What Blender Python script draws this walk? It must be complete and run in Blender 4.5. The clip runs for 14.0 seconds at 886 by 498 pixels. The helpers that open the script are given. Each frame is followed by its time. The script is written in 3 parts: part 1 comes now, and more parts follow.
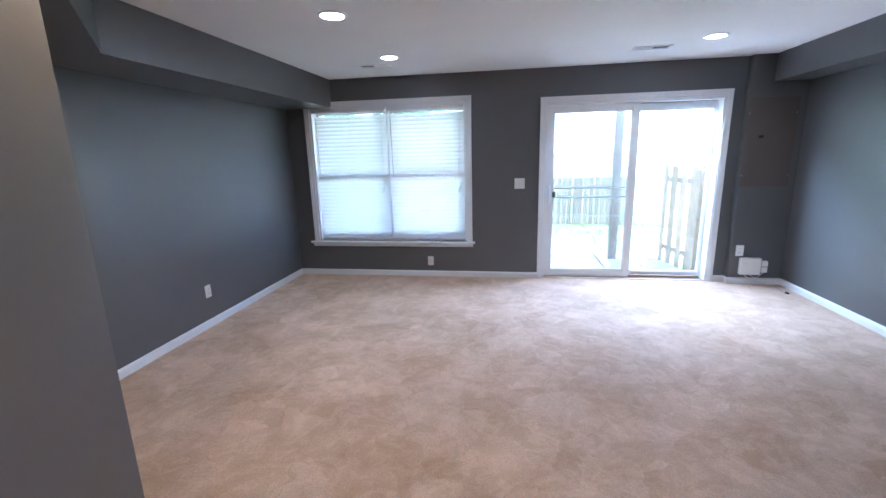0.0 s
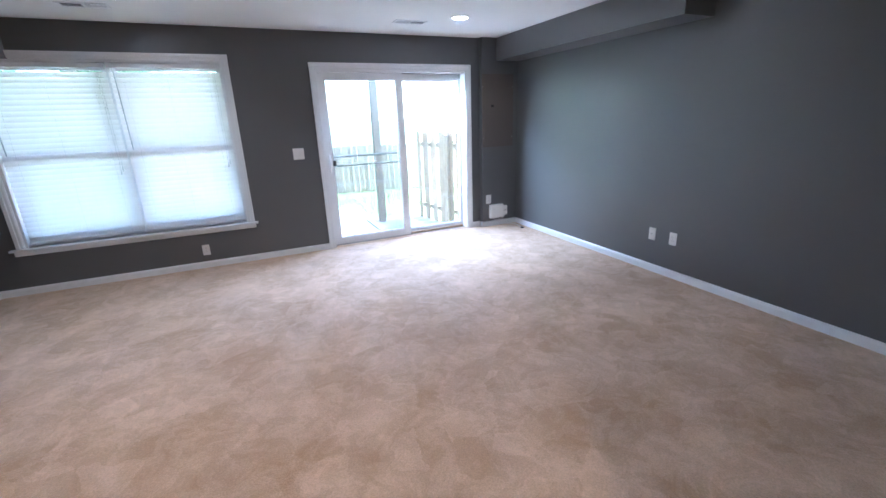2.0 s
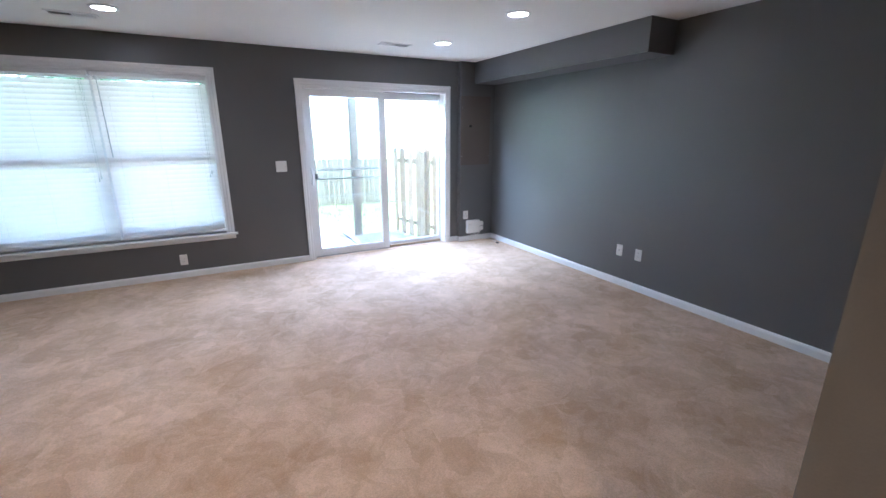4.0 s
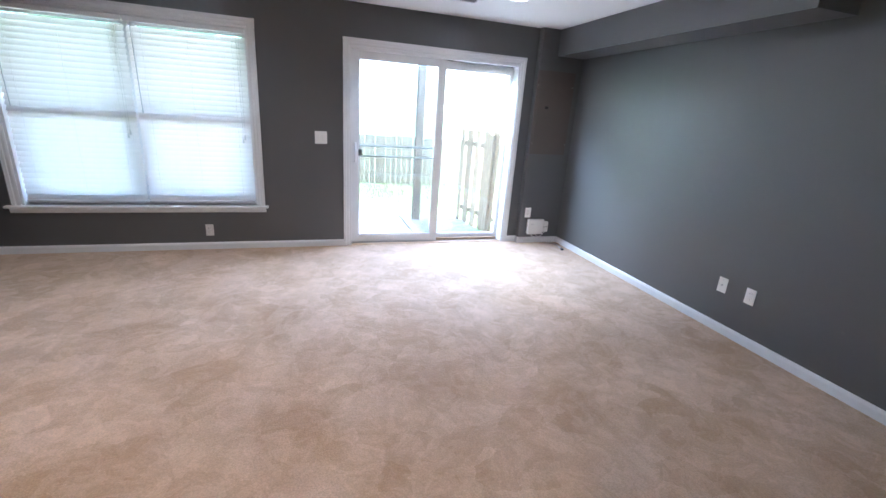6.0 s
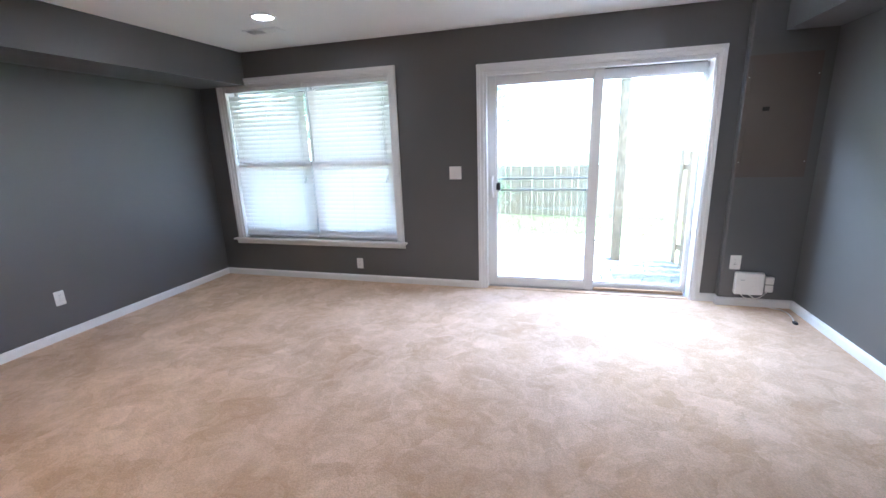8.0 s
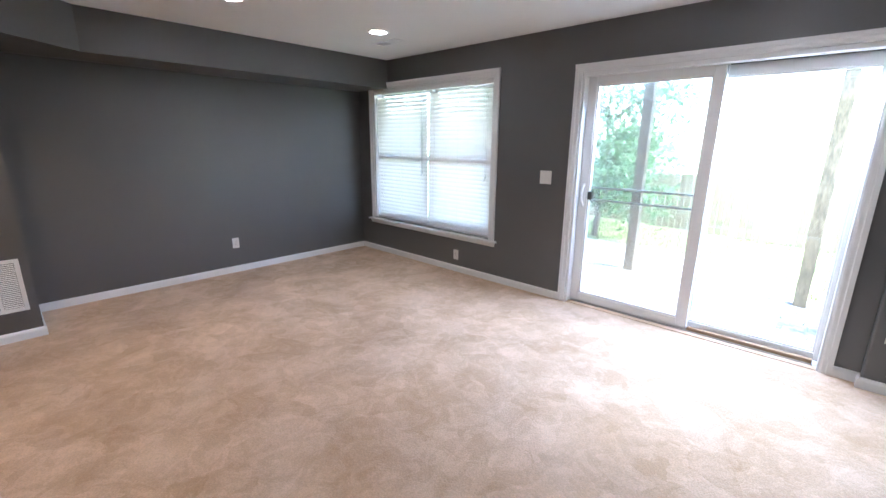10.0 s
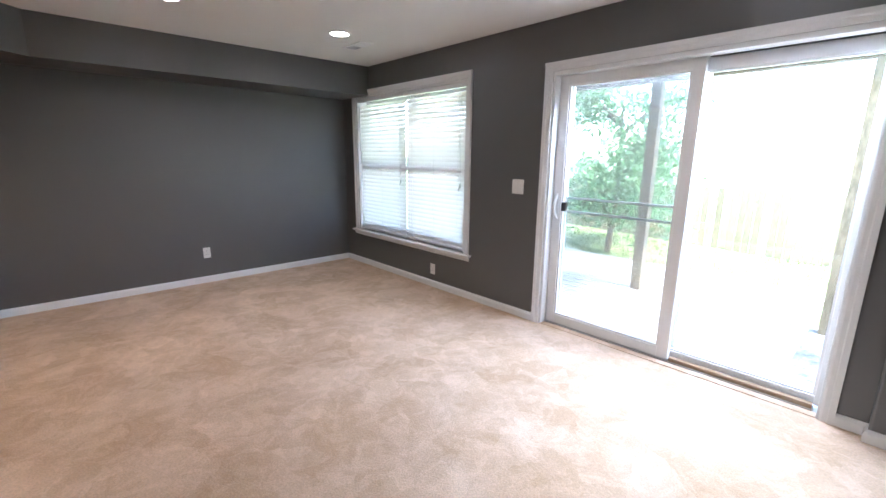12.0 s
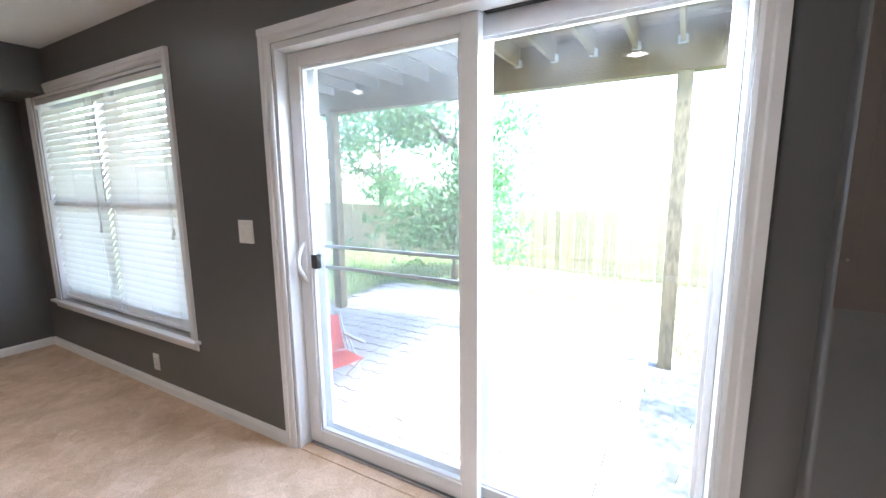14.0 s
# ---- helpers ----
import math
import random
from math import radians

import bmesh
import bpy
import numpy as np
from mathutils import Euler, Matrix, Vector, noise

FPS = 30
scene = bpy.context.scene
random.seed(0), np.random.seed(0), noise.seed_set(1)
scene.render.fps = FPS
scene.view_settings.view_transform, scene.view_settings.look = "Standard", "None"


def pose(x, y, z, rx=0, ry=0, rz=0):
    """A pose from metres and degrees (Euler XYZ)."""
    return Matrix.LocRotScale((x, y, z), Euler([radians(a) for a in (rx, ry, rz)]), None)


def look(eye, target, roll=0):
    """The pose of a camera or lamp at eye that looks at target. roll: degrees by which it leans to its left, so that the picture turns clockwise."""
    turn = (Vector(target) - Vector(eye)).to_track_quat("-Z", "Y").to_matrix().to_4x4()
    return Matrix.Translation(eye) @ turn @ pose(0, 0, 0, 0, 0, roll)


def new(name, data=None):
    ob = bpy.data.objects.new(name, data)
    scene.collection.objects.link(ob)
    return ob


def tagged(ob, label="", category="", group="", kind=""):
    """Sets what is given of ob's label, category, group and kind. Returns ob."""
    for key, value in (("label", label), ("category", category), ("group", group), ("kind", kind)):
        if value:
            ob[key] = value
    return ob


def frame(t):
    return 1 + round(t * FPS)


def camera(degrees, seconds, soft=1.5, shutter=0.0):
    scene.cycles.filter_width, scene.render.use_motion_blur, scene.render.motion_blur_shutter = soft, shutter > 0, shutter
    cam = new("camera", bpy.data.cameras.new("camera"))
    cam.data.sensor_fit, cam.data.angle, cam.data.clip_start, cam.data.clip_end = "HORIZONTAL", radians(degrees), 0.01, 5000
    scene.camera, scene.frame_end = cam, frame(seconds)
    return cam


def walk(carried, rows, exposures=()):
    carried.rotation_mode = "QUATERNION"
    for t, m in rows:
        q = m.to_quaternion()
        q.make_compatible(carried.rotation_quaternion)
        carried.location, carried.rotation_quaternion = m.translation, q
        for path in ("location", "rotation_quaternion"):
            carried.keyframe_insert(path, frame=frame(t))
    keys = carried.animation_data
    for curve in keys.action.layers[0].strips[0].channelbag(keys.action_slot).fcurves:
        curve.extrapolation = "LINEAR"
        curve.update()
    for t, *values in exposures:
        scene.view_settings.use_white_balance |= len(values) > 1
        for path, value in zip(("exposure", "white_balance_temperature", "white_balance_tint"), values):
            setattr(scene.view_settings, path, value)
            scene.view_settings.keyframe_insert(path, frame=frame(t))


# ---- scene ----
cam = camera(92.9, 14.0)
PATH = [
    (0, (-0.078, 0.078, 1.513), (-0.39, 2.005, 1.076), -1.5),
    (0.5, (-0.133, 0.075, 1.57), (-0.085, 2.011, 1.071), -1.4),
    (1, (-0.227, 0.052, 1.535), (0.145, 1.947, 1.012), -1.6),
    (1.5, (-0.338, 0.075, 1.509), (0.259, 1.901, 0.952), -1.9),
    (2, (-0.486, 0.084, 1.502), (0.287, 1.829, 0.903), -2.1),
    (2.5, (-0.621, 0.018, 1.519), (0.243, 1.728, 0.946), -1.2),
    (3, (-0.74, -0.046, 1.522), (0.185, 1.644, 0.987), 0.0),
    (5.5, (-0.248, 0.364, 1.537), (0.498, 2.137, 0.989), 1.9),
    (6, (-0.093, 0.592, 1.475), (0.503, 2.4, 0.863), 4.0),
    (6.5, (0.089, 0.761, 1.446), (0.427, 2.622, 0.796), 3.0),
    (7, (0.372, 0.959, 1.438), (0.351, 2.867, 0.84), -0.1),
    (7.5, (0.698, 1.064, 1.434), (0.398, 2.972, 0.915), -1.8),
    (10, (2.031, 1.592, 1.471), (0.714, 3.014, 0.978), 0.6),
    (10.5, (2.156, 1.65, 1.471), (0.673, 2.899, 0.979), -0.4),
    (11, (2.242, 1.719, 1.444), (0.683, 2.885, 0.987), -0.9),
    (11.5, (2.278, 1.905, 1.442), (0.74, 3.103, 0.999), -1.1),
    (12, (2.252, 2.212, 1.415), (0.824, 3.543, 0.981), 0.6),
    (12.5, (2.232, 2.554, 1.408), (0.882, 3.975, 1.01), 0.6),
    (13, (2.175, 2.953, 1.395), (0.918, 4.471, 1.054), 0.3),
    (13.5, (2.105, 3.314, 1.426), (0.978, 4.933, 1.102), 0.2),
    (14, (2.026, 3.755, 1.404), (1.04, 5.467, 1.094), -0.6),
]
walk(cam, [(t, look(eye, target, roll)) for t, eye, target, roll in PATH], exposures=[(0.0, 4.6, 4850, 12), (3.0, 4.6, 5000, 11), (7.5, 4.6, 5300, 12), (11.0, 4.6, 5600, 12), (14.0, 4.4, 5850, 12)])

# ---------------------------------------------------------------- light
world = bpy.data.worlds.new("world")
scene.world = world
world.use_nodes = True
wn = world.node_tree.nodes
sky = wn.new("ShaderNodeTexSky")
sky.sky_type = "NISHITA"
sky.sun_disc = False
sky.sun_elevation = radians(56)
sky.sun_rotation = radians(95)
sky.air_density = 1.0
sky.dust_density = 1.0
wn["Background"].inputs["Strength"].default_value = 0.15
world.node_tree.links.new(sky.outputs[0], wn["Background"].inputs["Color"])

sun_data = bpy.data.lights.new("sun", "SUN")
sun_data.energy = 2.6
sun_data.angle = radians(12)
sun_data.color = (1.0, 0.97, 0.93)
sun = new("sun", sun_data)
sun.matrix_world = look((17, 4.6, 19), (0, 6, 0))

# added strip lamp outside above the door head, standing in for sky light
sky_fill = bpy.data.lights.new("door_daylight", "AREA")
sky_fill.shape = "RECTANGLE"
sky_fill.size, sky_fill.size_y = 1.75, 0.09
sky_fill.energy = 15.0
sky_fill.color = (0.74, 0.85, 1.0)
new("door_daylight", sky_fill).matrix_world = look((1.24, 5.47, 2.11), (1.6, 0.2, 1.0))


# ---------------------------------------------------------------- materials
def mat(name, colour, rough=0.6, metal=0.0, second=None, scale=8.0, fine=120.0, bump=0.1, detail=0.25, mix=0.5,
        translucent=0.0, per_object=0.0, stretch=(1, 1, 1), gloss=0.5):
    """Paint, wood or stone with variation at two scales and a fine relief."""
    m = bpy.data.materials.new(name)
    m.use_nodes = True
    nt = m.node_tree
    n, l = nt.nodes, nt.links
    b = n["Principled BSDF"]
    b.inputs["Roughness"].default_value = rough
    b.inputs["Metallic"].default_value = metal
    b.inputs["Specular IOR Level"].default_value = gloss
    co = n.new("ShaderNodeTexCoord")
    mp = n.new("ShaderNodeMapping")
    mp.inputs["Scale"].default_value = stretch
    l.new(co.outputs["Object"], mp.inputs["Vector"])
    n1 = n.new("ShaderNodeTexNoise")
    n1.inputs["Scale"].default_value = scale
    n1.inputs["Detail"].default_value = 5
    n2 = n.new("ShaderNodeTexNoise")
    n2.inputs["Scale"].default_value = fine
    n2.inputs["Detail"].default_value = 3
    l.new(mp.outputs[0], n1.inputs["Vector"])
    l.new(mp.outputs[0], n2.inputs["Vector"])
    ramp = n.new("ShaderNodeMapRange")
    ramp.inputs["From Min"].default_value = 0.35
    ramp.inputs["From Max"].default_value = 0.65
    l.new(n1.outputs["Fac"], ramp.inputs["Value"])
    mixer = n.new("ShaderNodeMix")
    mixer.data_type = "RGBA"
    if second is None:
        second = [c * (1 - 0.25 * mix) for c in colour]
    mixer.inputs["A"].default_value = (*colour, 1)
    mixer.inputs["B"].default_value = (*second, 1)
    l.new(ramp.outputs[0], mixer.inputs["Factor"])
    hsv = n.new("ShaderNodeHueSaturation")
    l.new(mixer.outputs["Result"], hsv.inputs["Color"])
    val = n.new("ShaderNodeMapRange")
    val.inputs["To Min"].default_value = 1 - detail
    val.inputs["To Max"].default_value = 1 + detail
    l.new(n2.outputs["Fac"], val.inputs["Value"])
    out_val = val.outputs[0]
    if per_object:
        info = n.new("ShaderNodeObjectInfo")
        rnd = n.new("ShaderNodeMapRange")
        rnd.inputs["To Min"].default_value = 1 - per_object
        rnd.inputs["To Max"].default_value = 1 + per_object
        l.new(info.outputs["Random"], rnd.inputs["Value"])
        mul = n.new("ShaderNodeMath")
        mul.operation = "MULTIPLY"
        l.new(val.outputs[0], mul.inputs[0])
        l.new(rnd.outputs[0], mul.inputs[1])
        out_val = mul.outputs[0]
    l.new(out_val, hsv.inputs["Value"])
    l.new(hsv.outputs["Color"], b.inputs["Base Color"])
    bp = n.new("ShaderNodeBump")
    bp.inputs["Strength"].default_value = bump
    bp.inputs["Distance"].default_value = 0.01
    l.new(n2.outputs["Fac"], bp.inputs["Height"])
    l.new(bp.outputs[0], b.inputs["Normal"])
    if translucent:
        tr = n.new("ShaderNodeBsdfTranslucent")
        l.new(hsv.outputs["Color"], tr.inputs["Color"])
        ms = n.new("ShaderNodeMixShader")
        ms.inputs[0].default_value = translucent
        l.new(b.outputs[0], ms.inputs[1])
        l.new(tr.outputs[0], ms.inputs[2])
        l.new(ms.outputs[0], n["Material Output"].inputs["Surface"])
    return m


def carpet_material():
    """Cut-pile carpet: tufts, brushed swirls and broad worn patches."""
    m = bpy.data.materials.new("beige_carpet")
    m.use_nodes = True
    nt = m.node_tree
    n, l = nt.nodes, nt.links
    b = n["Principled BSDF"]
    b.inputs["Roughness"].default_value = 0.9
    b.inputs["Sheen Weight"].default_value = 0.2
    b.inputs["Sheen Tint"].default_value = (0.93, 0.95, 1.0, 1)
    b.inputs["Sheen Roughness"].default_value = 0.4
    co = n.new("ShaderNodeTexCoord")
    warp = n.new("ShaderNodeTexNoise")
    warp.inputs["Scale"].default_value = 2.2
    warp.inputs["Detail"].default_value = 2
    l.new(co.outputs["Object"], warp.inputs["Vector"])
    add = n.new("ShaderNodeVectorMath")
    add.operation = "MULTIPLY_ADD"
    add.inputs[1].default_value = (0.3, 0.3, 0.0)
    l.new(warp.outputs["Color"], add.inputs[0])
    l.new(co.outputs["Object"], add.inputs[2])
    patches = n.new("ShaderNodeTexNoise")
    patches.inputs["Scale"].default_value = 2.3
    patches.inputs["Detail"].default_value = 7
    patches.inputs["Roughness"].default_value = 0.55
    patches.inputs["Distortion"].default_value = 0.35
    l.new(add.outputs[0], patches.inputs["Vector"])
    broad = n.new("ShaderNodeTexNoise")
    broad.inputs["Scale"].default_value = 0.9
    broad.inputs["Detail"].default_value = 2
    l.new(co.outputs["Object"], broad.inputs["Vector"])
    tuft = n.new("ShaderNodeTexNoise")
    tuft.inputs["Scale"].default_value = 130
    tuft.inputs["Detail"].default_value = 3
    l.new(co.outputs["Object"], tuft.inputs["Vector"])
    r1 = n.new("ShaderNodeMapRange")
    r1.inputs["From Min"].default_value = 0.41
    r1.inputs["From Max"].default_value = 0.59
    l.new(patches.outputs["Fac"], r1.inputs["Value"])
    swirl = n.new("ShaderNodeTexNoise")
    swirl.inputs["Scale"].default_value = 9
    swirl.inputs["Detail"].default_value = 4
    swirl.inputs["Roughness"].default_value = 0.65
    swirl.inputs["Distortion"].default_value = 1.0
    l.new(add.outputs[0], swirl.inputs["Vector"])
    r2 = n.new("ShaderNodeMapRange")
    r2.inputs["From Min"].default_value = 0.46
    r2.inputs["From Max"].default_value = 0.58
    l.new(swirl.outputs["Fac"], r2.inputs["Value"])
    blend = n.new("ShaderNodeMix")
    blend.inputs["Factor"].default_value = 0.38
    l.new(r1.outputs[0], blend.inputs["A"])
    l.new(r2.outputs[0], blend.inputs["B"])
    marks = n.new("ShaderNodeTexVoronoi")
    marks.inputs["Scale"].default_value = 6.5
    marks.inputs["Randomness"].default_value = 1.0
    bend = n.new("ShaderNodeVectorMath")
    bend.operation = "MULTIPLY_ADD"
    bend.inputs[1].default_value = (0.22, 0.22, 0.0)
    wob = n.new("ShaderNodeTexNoise")
    wob.inputs["Scale"].default_value = 6.0
    wob.inputs["Detail"].default_value = 4
    l.new(co.outputs["Object"], wob.inputs["Vector"])
    l.new(wob.outputs["Color"], bend.inputs[0])
    l.new(co.outputs["Object"], bend.inputs[2])
    l.new(bend.outputs[0], marks.inputs["Vector"])
    split = n.new("ShaderNodeSeparateColor")
    l.new(marks.outputs["Color"], split.inputs[0])
    pile = n.new("ShaderNodeMix")
    pile.inputs["Factor"].default_value = 0.36
    l.new(blend.outputs["Result"], pile.inputs["A"])
    l.new(split.outputs[0], pile.inputs["B"])
    mx = n.new("ShaderNodeMix")
    mx.data_type = "RGBA"
    mx.inputs["A"].default_value = (0.51, 0.34, 0.205, 1)
    mx.inputs["B"].default_value = (0.78, 0.58, 0.43, 1)
    l.new(pile.outputs["Result"], mx.inputs["Factor"])
    sums = n.new("ShaderNodeMath")
    sums.operation = "MULTIPLY_ADD"
    sums.inputs[1].default_value = 0.55
    sums.inputs[2].default_value = 0.72
    l.new(tuft.outputs["Fac"], sums.inputs[0])
    s2 = n.new("ShaderNodeMapRange")
    s2.inputs["From Min"].default_value = 0.3
    s2.inputs["From Max"].default_value = 0.7
    s2.inputs["To Min"].default_value = 0.86
    s2.inputs["To Max"].default_value = 1.06
    l.new(broad.outputs["Fac"], s2.inputs["Value"])
    mul = n.new("ShaderNodeMath")
    mul.operation = "MULTIPLY"
    l.new(sums.outputs[0], mul.inputs[0])
    l.new(s2.outputs[0], mul.inputs[1])
    hsv = n.new("ShaderNodeHueSaturation")
    l.new(mx.outputs["Result"], hsv.inputs["Color"])
    l.new(mul.outputs[0], hsv.inputs["Value"])
    l.new(hsv.outputs["Color"], b.inputs["Base Color"])
    b1 = n.new("ShaderNodeBump")
    b1.inputs["Strength"].default_value = 0.55
    b1.inputs["Distance"].default_value = 0.008
    l.new(tuft.outputs["Fac"], b1.inputs["Height"])
    b2 = n.new("ShaderNodeBump")
    b2.inputs["Strength"].default_value = 0.4
    b2.inputs["Distance"].default_value = 0.03
    l.new(patches.outputs["Fac"], b2.inputs["Height"])
    l.new(b1.outputs[0], b2.inputs["Normal"])
    l.new(b2.outputs[0], b.inputs["Normal"])
    return m


def glass_material(name, tint=(1, 1, 1), dirt=0.03):
    """Thin window glass: clear, with a mirror sheen and a faint film of dust."""
    m = bpy.data.materials.new(name)
    m.use_nodes = True
    nt = m.node_tree
    n, l = nt.nodes, nt.links
    n.remove(n["Principled BSDF"])
    clear = n.new("ShaderNodeBsdfTransparent")
    clear.inputs["Color"].default_value = (*tint, 1)
    gloss = n.new("ShaderNodeBsdfGlossy")
    gloss.inputs["Roughness"].default_value = 0.02
    lw = n.new("ShaderNodeLayerWeight")
    power = n.new("ShaderNodeMath")
    power.operation = "POWER"
    power.inputs[1].default_value = 5.0
    l.new(lw.outputs["Facing"], power.inputs[0])
    fres = n.new("ShaderNodeMath")
    fres.operation = "MULTIPLY_ADD"
    fres.inputs[1].default_value = 0.95
    fres.inputs[2].default_value = 0.04
    l.new(power.outputs[0], fres.inputs[0])
    m1 = n.new("ShaderNodeMixShader")
    l.new(fres.outputs[0], m1.inputs[0])
    l.new(clear.outputs[0], m1.inputs[1])
    l.new(gloss.outputs[0], m1.inputs[2])
    dust = n.new("ShaderNodeBsdfTranslucent")
    co = n.new("ShaderNodeTexCoord")
    no = n.new("ShaderNodeTexNoise")
    no.inputs["Scale"].default_value = 5
    no.inputs["Detail"].default_value = 6
    l.new(co.outputs["Object"], no.inputs["Vector"])
    mr = n.new("ShaderNodeMapRange")
    mr.inputs["From Min"].default_value = 0.4
    mr.inputs["From Max"].default_value = 0.8
    mr.inputs["To Max"].default_value = dirt * 3
    l.new(no.outputs["Fac"], mr.inputs["Value"])
    m2 = n.new("ShaderNodeMixShader")
    l.new(mr.outputs[0], m2.inputs[0])
    l.new(m1.outputs[0], m2.inputs[1])
    l.new(dust.outputs[0], m2.inputs[2])
    l.new(m2.outputs[0], n["Material Output"].inputs["Surface"])
    return m


def emission(name, colour, strength):
    m = bpy.data.materials.new(name)
    m.use_nodes = True
    b = m.node_tree.nodes["Principled BSDF"]
    b.inputs["Base Color"].default_value = (*colour, 1)
    b.inputs["Emission Color"].default_value = (*colour, 1)
    b.inputs["Emission Strength"].default_value = strength
    return m


GREY = mat("grey_wall_paint", (0.104, 0.104, 0.104), 0.40, scale=1.6, fine=160, bump=0.08, detail=0.05, mix=0.25, gloss=0.85)
TAUPE = mat("taupe_panel_paint", (0.126, 0.107, 0.093), 0.45, scale=3, fine=160, bump=0.06, detail=0.05, mix=0.3)
HALL = mat("greige_hall_paint", (0.175, 0.168, 0.16), 0.45, scale=1.6, fine=160, bump=0.08, detail=0.05, mix=0.25)
CEIL = mat("white_ceiling_paint", (0.82, 0.815, 0.80), 0.8, scale=1.2, fine=180, bump=0.1, detail=0.03, mix=0.12)
TRIM = mat("white_gloss_trim", (0.80, 0.80, 0.80), 0.35, scale=5, fine=60, bump=0.03, detail=0.03, mix=0.12)
VINYL = mat("white_vinyl", (0.82, 0.82, 0.82), 0.3, scale=4, fine=50, bump=0.02, detail=0.03, mix=0.1)
PLASTIC = mat("white_plastic", (0.80, 0.79, 0.76), 0.35, scale=20, fine=90, bump=0.02, detail=0.03, mix=0.1)
SLOT = mat("dark_slot", (0.03, 0.03, 0.03), 0.6)
DUCT = mat("grey_duct", (0.05, 0.048, 0.046), 0.7)
METAL = mat("brushed_metal", (0.55, 0.55, 0.55), 0.35, 0.9, scale=30, fine=200, bump=0.05)
ZINC = mat("dull_galvanised_steel", (0.30, 0.31, 0.32), 0.6, 0.4, scale=30, fine=200, bump=0.05)
BLACK = mat("black_plastic", (0.02, 0.02, 0.022), 0.4)
SLAT = mat("white_blind_slat", (0.86, 0.83, 0.81), 0.45, scale=6, fine=60, bump=0.02, detail=0.03, mix=0.08, translucent=0.68)
CORD = mat("blind_cord", (0.7, 0.7, 0.68), 0.7)
CARPET = carpet_material()
GLASS = glass_material("window_glass", (0.99, 1.0, 0.995), 0.0025)
SCREEN = mat("grey_screen_rail", (0.5, 0.51, 0.52), 0.4, 0.2)
MESH = bpy.data.materials.new("insect_mesh")
MESH.use_nodes = True
mn, ml = MESH.node_tree.nodes, MESH.node_tree.links
mn["Principled BSDF"].inputs["Base Color"].default_value = (0.42, 0.425, 0.43, 1)
mn["Principled BSDF"].inputs["Roughness"].default_value = 0.6
hole = mn.new("ShaderNodeBsdfTransparent")
weave = mn.new("ShaderNodeMixShader")
weave.inputs[0].default_value = 0.34
ml.new(hole.outputs[0], weave.inputs[1])
ml.new(mn["Principled BSDF"].outputs[0], weave.inputs[2])
ml.new(weave.outputs[0], mn["Material Output"].inputs["Surface"])
SILLWOOD = mat("worn_wood_sill", (0.42, 0.30, 0.19), 0.6, second=(0.33, 0.22, 0.13), scale=14, stretch=(1, 8, 8), bump=0.2)
DECK = mat("weathered_deck_timber", (0.115, 0.085, 0.05), 0.8, second=(0.075, 0.055, 0.032), scale=5, fine=60, stretch=(6, 1, 6), bump=0.4, per_object=0.2)
POST = mat("weathered_post_timber", (0.22, 0.175, 0.11), 0.8, second=(0.12, 0.10, 0.06), scale=9, fine=60, stretch=(4, 4, 1), bump=0.4)
FENCE = mat("pale_fence_timber", (0.37, 0.28, 0.18), 0.8, second=(0.29, 0.21, 0.13), scale=8, fine=70, stretch=(5, 5, 1), bump=0.4, per_object=0.2)
PAVER = mat("pale_concrete_paver", (0.42, 0.40, 0.38), 0.85, second=(0.34, 0.32, 0.30), scale=6, fine=90, bump=0.4, per_object=0.14)
JOINT = mat("dark_joint_sand", (0.10, 0.095, 0.085), 0.95, scale=12, bump=0.4)
KERB = mat("concrete_edging", (0.48, 0.46, 0.43), 0.85, scale=7, fine=90, bump=0.3)
GRASS = mat("lawn_ground", (0.10, 0.16, 0.045), 0.9, second=(0.16, 0.19, 0.07), scale=1.5, fine=60, bump=0.6, detail=0.4)
BLADE = mat("grass_blade", (0.12, 0.20, 0.05), 0.7, second=(0.2, 0.22, 0.08), scale=2, translucent=0.3)
GRAVEL = mat("grey_gravel", (0.27, 0.265, 0.25), 0.9, second=(0.12, 0.125, 0.10), scale=14, fine=120, bump=0.6)
LEAF = mat("green_leaf", (0.15, 0.265, 0.13), 0.55, second=(0.135, 0.245, 0.115), scale=2, translucent=0.75)
BARK = mat("bark", (0.16, 0.12, 0.09), 0.9, second=(0.09, 0.07, 0.05), scale=10, fine=60, bump=0.6, stretch=(4, 4, 1))
RED = mat("red_fabric", (0.55, 0.05, 0.035), 0.7, scale=10, fine=300, bump=0.2)
ALU = mat("white_metal_tube", (0.7, 0.7, 0.7), 0.35, 0.3)
SIDING = mat("pale_house_siding", (0.60, 0.58, 0.54), 0.7, scale=2, bump=0.1)
LAMP = emission("lamp_diffuser", (1.0, 0.95, 0.88), 3.0)
WARM = emission("warm_lamp_diffuser", (1.0, 0.72, 0.42), 3.0)


# ---------------------------------------------------------------- mesh helpers
def box(bm, x0, y0, z0, x1, y1, z1, bevel=0.0):
    m = Matrix.LocRotScale(((x0 + x1) / 2, (y0 + y1) / 2, (z0 + z1) / 2), None, (abs(x1 - x0), abs(y1 - y0), abs(z1 - z0)))
    r = bmesh.ops.create_cube(bm, size=1, matrix=m)
    if bevel:
        edges = list({e for v in r["verts"] for e in v.link_edges})
        bmesh.ops.bevel(bm, geom=edges, offset=bevel, segments=2, affect="EDGES", profile=0.6)
    return bm


